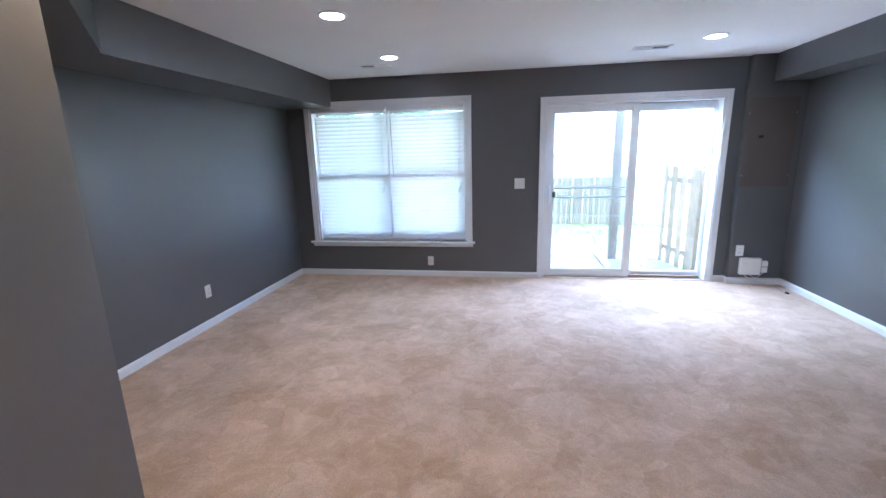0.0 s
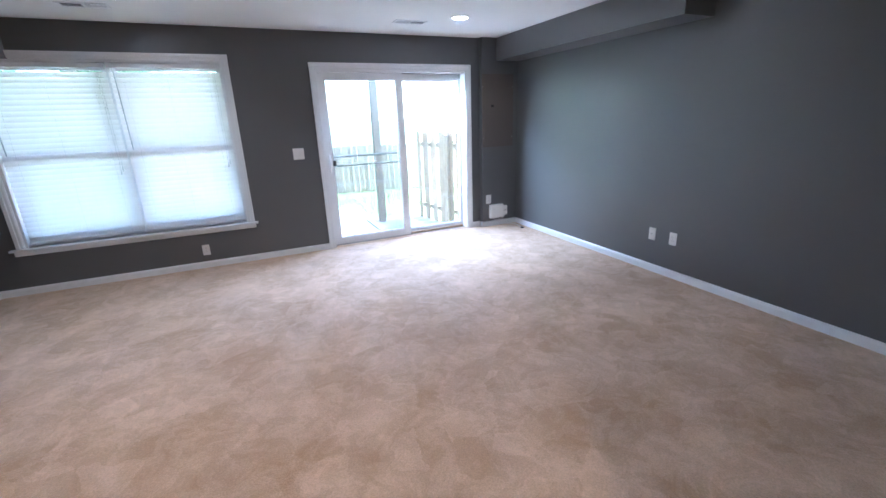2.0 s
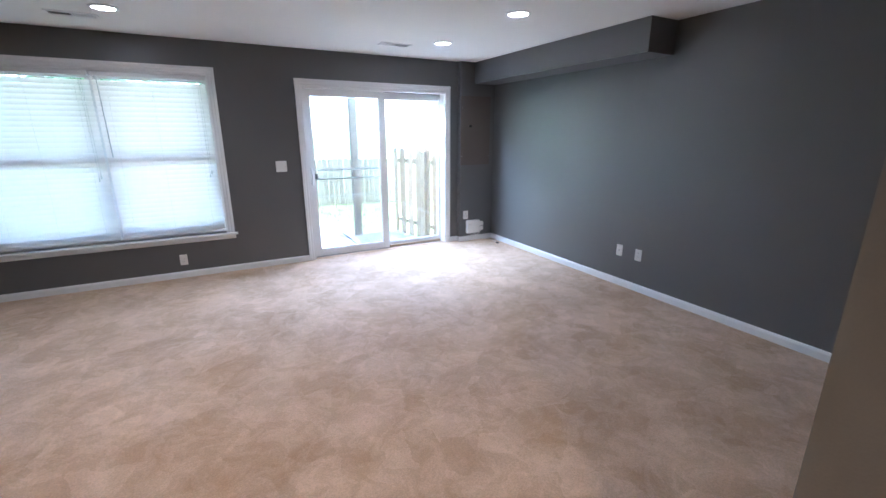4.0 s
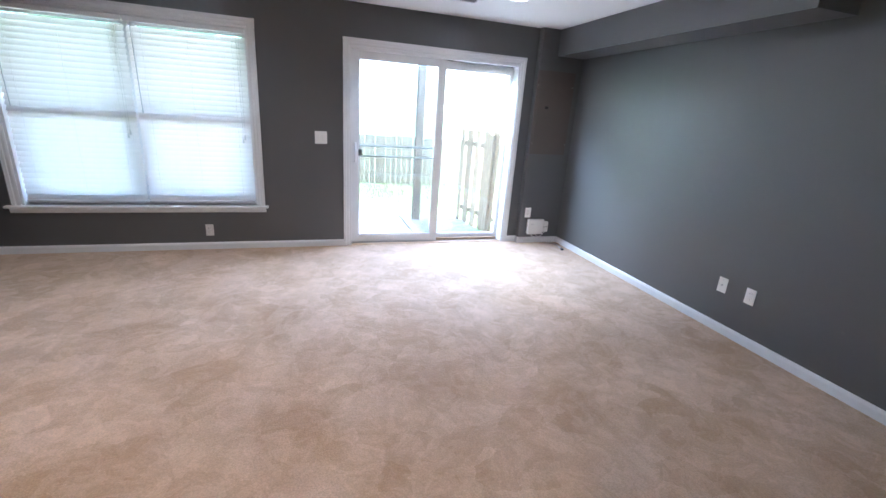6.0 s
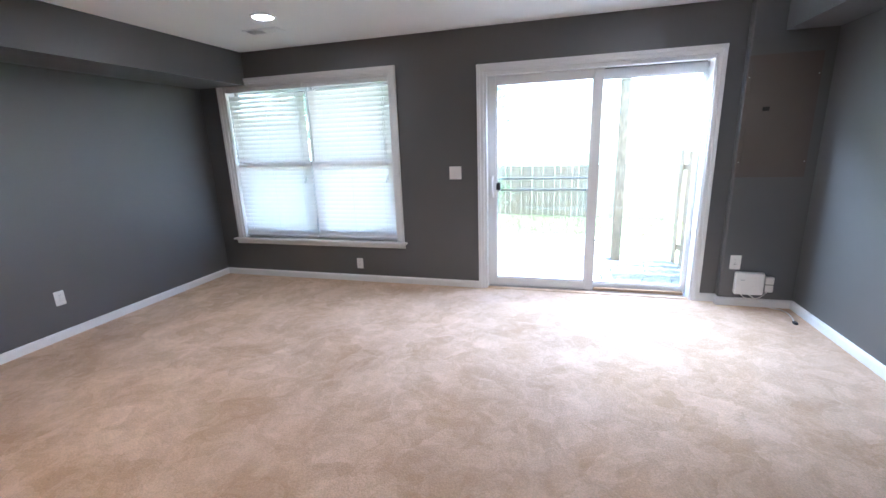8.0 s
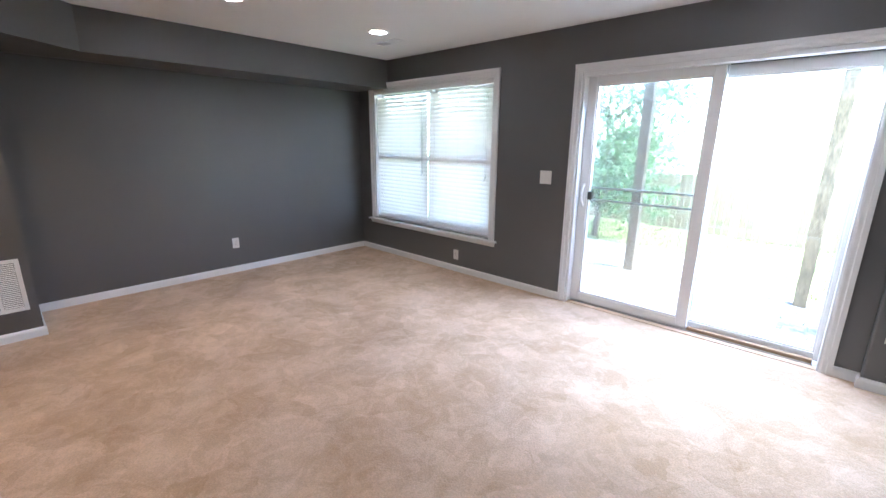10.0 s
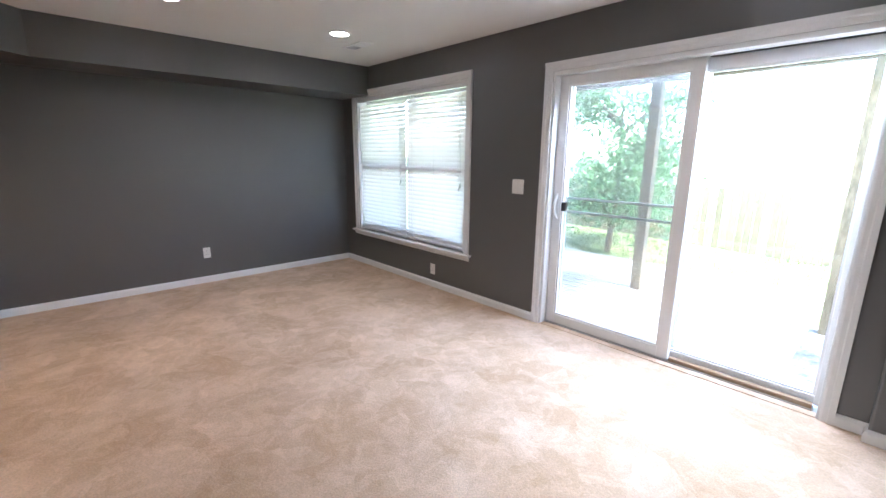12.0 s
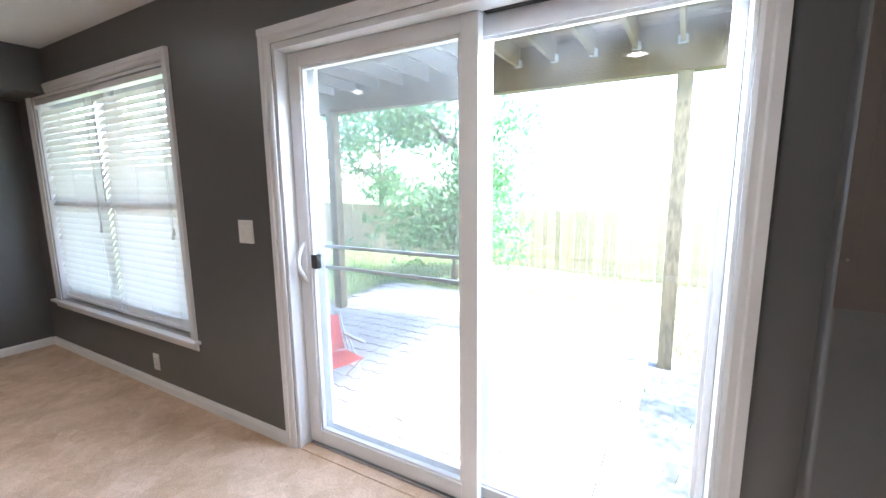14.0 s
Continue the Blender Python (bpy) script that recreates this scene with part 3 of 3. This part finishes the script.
FY = NORTH - BDEP
cable("cable", "thin white cable looping under the network box", [(2.50, FY - 0.03, 0.125), (2.53, FY - 0.04, 0.10), (2.63, FY - 0.035, 0.10), (2.69, FY - 0.03, 0.15)], 0.004, PLASTIC)
cable("cable", "loose white cable running along the baseboard", [(2.56, FY - 0.03, 0.125), (2.70, FY - 0.05, 0.03), (2.79, FY - 0.08, 0.02), (2.80, FY - 0.22, 0.018), (2.77, FY - 0.325, 0.019)], 0.004, PLASTIC)
plug = thing("cable_plug", "small dark plug lying on the carpet", "plug", pose(2.77, FY - 0.335, PILE))
part("body", box(B(), -0.012, -0.03, 0.0, 0.012, 0.012, 0.018, 0.004), BLACK, plug)

# electrical panel door painted like the wall
panel = thing("access_panel", "grey-painted breaker panel door with a dark latch", "panel", pose(2.585, FY, 1.545))
part("frame", box(B(), -0.235, -0.004, -0.45, 0.235, 0, 0.455, 0.001), TAUPE, panel)
leaf_ob = part("door", box(B(), -0.205, -0.007, -0.42, 0.205, -0.0042, 0.425, 0.001), TAUPE, panel)
part("latch", box(B(), -0.107, -0.012, 0.052, -0.062, -0.0065, 0.082, 0.002), BLACK, leaf_ob, "recessed black latch")
for sx, sz in ((-0.22, 0.30), (-0.22, -0.33), (0.22, 0.30), (0.22, -0.33)):
    part("screw", cyl(B(), (sx, -0.008, sz), (sx, -0.0035, sz), 0.004, seg=8), METAL, panel)

# ---------------------------------------------------------------- return grille
grille = thing("return_grille", "white louvred return-air grille in three bays", "grille", pose(CHX, 1.455, 0.43, 0, 0, 90))
gw, gh = 0.195, 0.195
g = B()
for a in ((-gw, -gh, -gw + 0.028, gh), (gw - 0.028, -gh, gw, gh), (-gw + 0.028, gh - 0.028, gw - 0.028, gh), (-gw + 0.028, -gh, gw - 0.028, -gh + 0.028)):
    box(g, a[0], -0.010, a[1], a[2], 0, a[3], 0.003)
part("frame", g, TRIM, grille)
part("backing", box(B(), -gw + 0.028, -0.0012, -gh + 0.028, gw - 0.028, -0.0002, gh - 0.028), DUCT, grille, "dark duct behind the louvres")
for x in (-0.056, 0.056):
    part("mullion", box(B(), x - 0.008, -0.009, -gh + 0.028, x + 0.008, -0.0015, gh - 0.028, 0.002), TRIM, grille)
lv = B()
box(lv, -0.0505, -0.0005, -0.0048, 0.0505, 0.0005, 0.0048)
bmesh.ops.rotate(lv, cent=(0, 0, 0), matrix=Matrix.Rotation(radians(-34), 3, "X"), verts=lv.verts[:])
louvre = shared("louvre", lv, TRIM)
for x in (-0.1155, 0.0, 0.1155):
    for k in range(24):
        piece("louvre", louvre, grille, pose(x, -0.0055, -0.158 + 0.01375 * k))


# ---------------------------------------------------------------- ceiling fixtures
def downlight(x, y, material, colour, watts, label, cone=150):
    d = thing("recessed_light", label, "light", pose(x, y, HIGH), group="recessed ceiling lights")
    ring = B()
    n = 40
    prof = [(0.098, 0.0), (0.096, -0.006), (0.078, -0.010), (0.073, -0.004), (0.073, 0.0)]
    rings = [[ring.verts.new((r * math.cos(2 * math.pi * i / n), r * math.sin(2 * math.pi * i / n), z)) for i in range(n)] for r, z in prof]
    for p, q in zip(rings, rings[1:]):
        for i in range(n):
            ring.faces.new((p[i], p[(i + 1) % n], q[(i + 1) % n], q[i]))
    bmesh.ops.recalc_face_normals(ring, faces=ring.faces[:])
    part("trim_ring", ring, TRIM, d, smooth=True)
    part("diffuser", cyl(B(), (0, 0, -0.005), (0, 0, -0.001), 0.0725, seg=40), material, d, "glowing lamp face")
    li = bpy.data.lights.new("downlight", "SPOT")
    li.energy = watts
    li.color = colour
    li.spot_size = radians(cone)
    li.spot_blend = 0.5
    li.shadow_soft_size = 0.07
    ob = new("downlight", li)
    ob.matrix_world = pose(x, y, HIGH - 0.09)
    return d


for x, y in ((-1.235, 2.95), (-1.21, 4.21), (1.60, 4.18), (1.60, 2.93)):
    downlight(x, y, LAMP, (1.0, 0.92, 0.83), 0.6, "round recessed ceiling light, lit")
downlight(-1.2, 1.46, WARM, (1.0, 0.66, 0.36), 1.7, "round recessed hall light, lit warm", 134)
downlight(-0.45, -1.3, WARM, (1.0, 0.72, 0.46), 3.8, "round recessed hall light, lit warm")


def vent(x, y, label):
    v = thing("ceiling_vent", label, "vent", pose(x, y, HIGH), group="ceiling air vents")
    f = B()
    a, b = 0.165, 0.075
    for q in ((-a, -b, a, -b + 0.022), (-a, b - 0.022, a, b), (-a, -b + 0.022, -a + 0.022, b - 0.022), (a - 0.022, -b + 0.022, a, b - 0.022)):
        box(f, q[0], q[1], -0.008, q[2], q[3], 0, 0.003)
    part("frame", f, TRIM, v)
    part("backing", box(B(), -a + 0.022, -b + 0.022, -0.0015, a - 0.022, b - 0.022, -0.0003), SLOT, v, "dark duct opening")
    part("divider", box(B(), -0.005, -b + 0.022, -0.008, 0.005, b - 0.022, -0.002), TRIM, v)
    s = B()
    box(s, -0.0006, -b + 0.023, -0.006, 0.0006, b - 0.023, 0.006)
    for sgn in (-1, 1):
        c = s.copy()
        bmesh.ops.rotate(c, cent=(0, 0, 0), matrix=Matrix.Rotation(radians(45 * sgn), 3, "Y"), verts=c.verts[:])
        me = shared("slat", c, TRIM)
        for k in range(7):
            piece("slat", me, v, pose(sgn * (0.016 + 0.0195 * k), 0, -0.0065))
    s.free()


vent(-1.46, 4.54, "white two-way ceiling air register")
vent(1.19, 4.48, "white two-way ceiling air register")

# ---------------------------------------------------------------- outside
GZ = -0.58
g = B()
R = 400
n0 = NORTH + THICK
vs = [g.verts.new(c) for c in ((-R, -R, GZ - 0.03), (R, -R, GZ - 0.03), (R, R, GZ - 0.03), (-R, R, GZ - 0.03))]
g.faces.new(vs)
structure("ground", g, GRASS, "green lawn reaching to the horizon", "lawn")
structure("patio_bed", box(B(), -3.2, n0, GZ - 0.029, 1.62, 10.6, GZ - 0.026), JOINT, "dark sand between the patio pavers", "patio")
structure("gravel_strip", box(B(), 1.74, n0, GZ - 0.029, 2.9, 9.0, GZ - 0.02), GRAVEL, "grey gravel strip beside the patio", "gravel")
structure("outer_wall_face", box(B(), -9, n0 + 0.003, GZ, WX0 - 0.08, n0 + 0.02, 2.7), SIDING, "pale house siding", "wall")


def timber_post(x, y, z0, z1, label):
    p = thing("deck_post", label, "post", pose(x, y, z0), group="posts carrying the deck")
    part("shaft", box(B(), -0.07, -0.07, 0, 0.07, 0.07, z1 - z0, 0.006), POST, p)


BY, BZ = 8.70, 2.45
for x in (-2.75, -0.29, 1.94):
    timber_post(x, BY, GZ - 0.02, BZ, "weathered square timber post carrying the deck")
tagged(mesh("deck_beam", box(B(), -4.6, BY - 0.08, BZ + 0.001, 2.5, BY + 0.08, BZ + 0.46, 0.005), DECK), "weathered double timber beam under the deck", "beam")
jm = shared("deck_joist", box(B(), -0.02, n0 + 0.004, BZ + 0.25, 0.02, BY - 0.081, BZ + 0.46), DECK)
hg = B()
box(hg, -0.032, BY - 0.14, BZ + 0.247, 0.032, BY - 0.0825, BZ + 0.2495)
for sx in (-1, 1):
    box(hg, sx * 0.0205, BY - 0.14, BZ + 0.2495, sx * 0.0225, BY - 0.0825, BZ + 0.33)
    box(hg, sx * 0.0225, BY - 0.0845, BZ + 0.2495, sx * 0.045, BY - 0.0825, BZ + 0.33)
hm = shared("joist_hanger", hg, ZINC)
for k in range(17):
    j = new("deck_joist", jm)
    j.matrix_world = pose(2.31 - 0.4115 * k, 0, 0)
    tagged(j, "weathered timber joist with a bright metal hanger", "joist", "joists of the deck")
    piece("joist_hanger", hm, j, Matrix())
deck = thing("deck_floor", "weathered timber deck boards seen from below", "deck")
bd = shared("board", box(B(), -4.6, -0.068, 0, 2.5, 0.068, 0.03), DECK)
for k in range(24):
    piece("board", bd, deck, pose(0, n0 + 0.075 + 0.145 * k, BZ + 0.462))


def picket(bm, w, h):
    prism(bm, [(-w / 2, -0.009), (w / 2, -0.009), (w / 2, 0.009), (-w / 2, 0.009)], 0, h - 0.03)
    low = [v for v in bm.verts if v.co.z > h - 0.05]
    r = bmesh.ops.extrude_face_region(bm, geom=[f for f in bm.faces if all(v in low for v in f.verts)])
    for v in r["geom"]:
        if isinstance(v, bmesh.types.BMVert):
            v.co.z = h
            v.co.x *= 0.45
    return bm


def fence(label, x0, y0, x1, y1, h, gap, base, board_on_board=False, width=0.135, timber=FENCE):
    f = thing("fence", label, "fence", pose(x0, y0, base, 0, 0, math.degrees(math.atan2(y1 - y0, x1 - x0))))
    length = math.hypot(x1 - x0, y1 - y0)
    me = shared("picket", picket(B(), width, h), timber)
    rng = random.Random(int(length * 10))
    k, count = 0.07, 0
    while k < length:
        side = 0.031 if board_on_board and count % 2 else -0.03
        count += 1
        piece("picket", me, f, pose(k, side, rng.uniform(-0.015, 0.015), 0, rng.uniform(-0.5, 0.5), 0))
        k += width + gap
    for z in (0.25, h - 0.3):
        part("rail", box(B(), 0, -0.018, z, length, 0.02, z + 0.085), FENCE, f)
    for i in range(int(length / 2.2) + 1):
        part("post", box(B(), i * 2.2, 0.045, -0.02, i * 2.2 + 0.09, 0.11, h - 0.05), FENCE, f)
    return f


fence("pale timber picket fence at the back of the yard", -9.0, 14.6, 8.0, 12.1, 1.38, 0.018, GZ - 0.03)
fence("pale timber privacy fence beside the patio", 3.55, n0 + 0.05, 2.85, 8.72, 1.83, 0.03, GZ - 0.03, True, 0.11)


# tree with limbs and many leaf clumps
def tree(x, y, height, spread, label, seed, leaves=9000):
    rng = random.Random(seed)
    t = thing("tree", label, "tree", pose(x, y, GZ - 0.05))
    tb = B()
    cyl(tb, (0, 0, 0), (0.1, 0, height * 0.35), 0.07, 0.055, 12)
    cyl(tb, (0.1, 0, height * 0.35), (0.0, 0.1, height * 0.8), 0.055, 0.02, 10)
    tips = [Vector((0, 0.1, height * 0.8))]
    for i in range(13):
        a = i * 2.4 + rng.uniform(-0.4, 0.4)
        z = height * rng.uniform(0.18, 0.80)
        r = spread * rng.uniform(0.5, 1.0)
        e = Vector((math.cos(a) * r, math.sin(a) * r, z + rng.uniform(-0.25, 0.5)))
        mid = Vector((math.cos(a) * r * 0.5, math.sin(a) * r * 0.5, z + 0.25))
        cyl(tb, (0.08, 0, z - 0.2), mid, 0.05, 0.03, 7)
        cyl(tb, mid, e, 0.03, 0.012, 6)
        tips += [mid, e, (mid + e) / 2]
    part("trunk", tb, BARK, t)
    verts, faces = [], []
    for _ in range(leaves):
        c = rng.choice(tips)
        p = c + Vector((rng.gauss(0, 0.34), rng.gauss(0, 0.34), rng.gauss(0, 0.26)))
        q = Euler((rng.uniform(-1.2, 1.2), rng.uniform(-1.2, 1.2), rng.uniform(0, 6.28))).to_matrix()
        s = rng.uniform(0.05, 0.10)
        k = len(verts)
        for u, v, w in ((-1, 0, 0), (0, -0.45, 0.12), (1, 0, -0.15), (0, 0.45, 0.12)):
            verts.append(p + q @ Vector((u * s, v * s, w * s)))
        faces += [(k, k + 1, k + 3), (k + 1, k + 2, k + 3)]
    me = bpy.data.meshes.new("crown")
    me.from_pydata(verts, [], faces)
    me.materials.append(LEAF)
    cr = new("crown", me)
    cr.parent = t
    tagged(cr, kind="stuff")
    return t


tree(-1.9, 11.0, 4.0, 1.55, "leafy green tree leaning over the yard", 3, 7000)
tree(-6.5, 14.5, 6.5, 2.4, "leafy green tree behind the fence", 8)

# lawn chair with a red sling
chair = thing("lawn_chair", "folding lawn chair with red fabric and pale metal frame", "chair", pose(-0.80, 6.6, GZ, 0, 0, 75) @ Matrix.Scale(0.75, 4))
part("seat", box(B(), -0.24, -0.22, 0.40, 0.24, 0.22, 0.415, 0.005), RED, chair, "red fabric seat")
bk = box(B(), -0.24, -0.008, 0.0, 0.24, 0.008, 0.48, 0.005)
bmesh.ops.rotate(bk, cent=(0, 0, 0), matrix=Matrix.Rotation(radians(-14), 3, "X"), verts=bk.verts[:])
bmesh.ops.translate(bk, vec=(0, 0.24, 0.42), verts=bk.verts[:])
part("backrest", bk, RED, chair, "red fabric backrest")
for sx in (-0.26, 0.26):
    part("leg", cyl(B(), (sx, -0.24, 0.0), (sx, 0.16, 0.62), 0.012, seg=10), ALU, chair)
    part("leg", cyl(B(), (sx, 0.27, 0.0), (sx, -0.2, 0.42), 0.012, seg=10), ALU, chair)
    part("back_tube", cyl(B(), (sx, 0.16, 0.40), (sx, 0.365, 0.91), 0.012, seg=10), ALU, chair)
    part("armrest", box(B(), sx - 0.025, -0.24, 0.61, sx + 0.025, 0.26, 0.635, 0.008), ALU, chair)

# kerb blocks beside the pavers
kb = shared("kerb_block", box(B(), -0.07, -0.245, -0.05, 0.07, 0.245, 0.02, 0.008), KERB)
edging = thing("patio_edging", "pale concrete edging blocks along the patio", "kerb", kind="structure")
for k in range(9):
    piece("kerb_block", kb, edging, pose(1.71, n0 + 0.27 + 0.495 * k, GZ, 0, 0, 0.4 * math.sin(k * 5)))

# interlocking pavers with wavy sides
pv = B()
a, b = 0.147, 0.0945
top_edge = [(-a + 2 * a * i / 8, b + 0.014 * math.sin(4 * math.pi * i / 8)) for i in range(9)]
low_edge = [(x, y - 2 * b) for x, y in top_edge]
prism(pv, low_edge + top_edge[::-1], -0.03, 0.0)
pme = shared("paver", pv, PAVER)
patio = thing("patio", "patio of pale interlocking wavy concrete pavers", "patio", kind="structure")
rng = random.Random(11)
stuff_verts, stuff_faces = [], []
base = [tuple(v.co) for v in pme.vertices]
polys = [tuple(p.vertices) for p in pme.polygons]
row, y = 0, n0 + 0.12
while y < 10.5:
    x = 1.485 + (0.152 if row % 2 else 0)
    while x > -3.0:
        m = pose(x, y, GZ + rng.uniform(-0.003, 0.003), rng.uniform(-0.6, 0.6), rng.uniform(-0.6, 0.6), rng.uniform(-0.5, 0.5))
        if y < 9.5 and x > -1.6:
            piece("paver", pme, patio, m)
        else:
            k = len(stuff_verts)
            stuff_verts += [m @ Vector(c) for c in base]
            stuff_faces += [tuple(i + k for i in p) for p in polys]
        x -= 0.305
    y += 0.205
    row += 1
me = bpy.data.meshes.new("far_pavers")
me.from_pydata(stuff_verts, [], stuff_faces)
me.materials.append(PAVER)
fp = new("far_pavers", me)
fp.parent = patio
tagged(fp, kind="stuff")

# grass blades on the lawn past the patio
verts, faces = [], []
rng = random.Random(5)
for _ in range(16000):
    x, y = rng.uniform(-7, 5), rng.uniform(5.5, 13)
    if (-3.2 < x < 1.8 and y < 10.6) or (1.75 < x < 2.9 and y < 9.0 and rng.random() < 0.9):
        continue
    h, a = rng.uniform(0.04, 0.11), rng.uniform(0, 6.28)
    dx, dy = math.cos(a) * 0.008, math.sin(a) * 0.008
    k = len(verts)
    verts += [(x - dx, y - dy, GZ - 0.03), (x + dx, y + dy, GZ - 0.03), (x + dy * 4, y - dx * 4, GZ - 0.03 + h)]
    faces.append((k, k + 1, k + 2))
me = bpy.data.meshes.new("grass")
me.from_pydata(verts, [], faces)
me.materials.append(BLADE)
tagged(new("grass", me), "green grass blades on the lawn", "grass", kind="stuff")
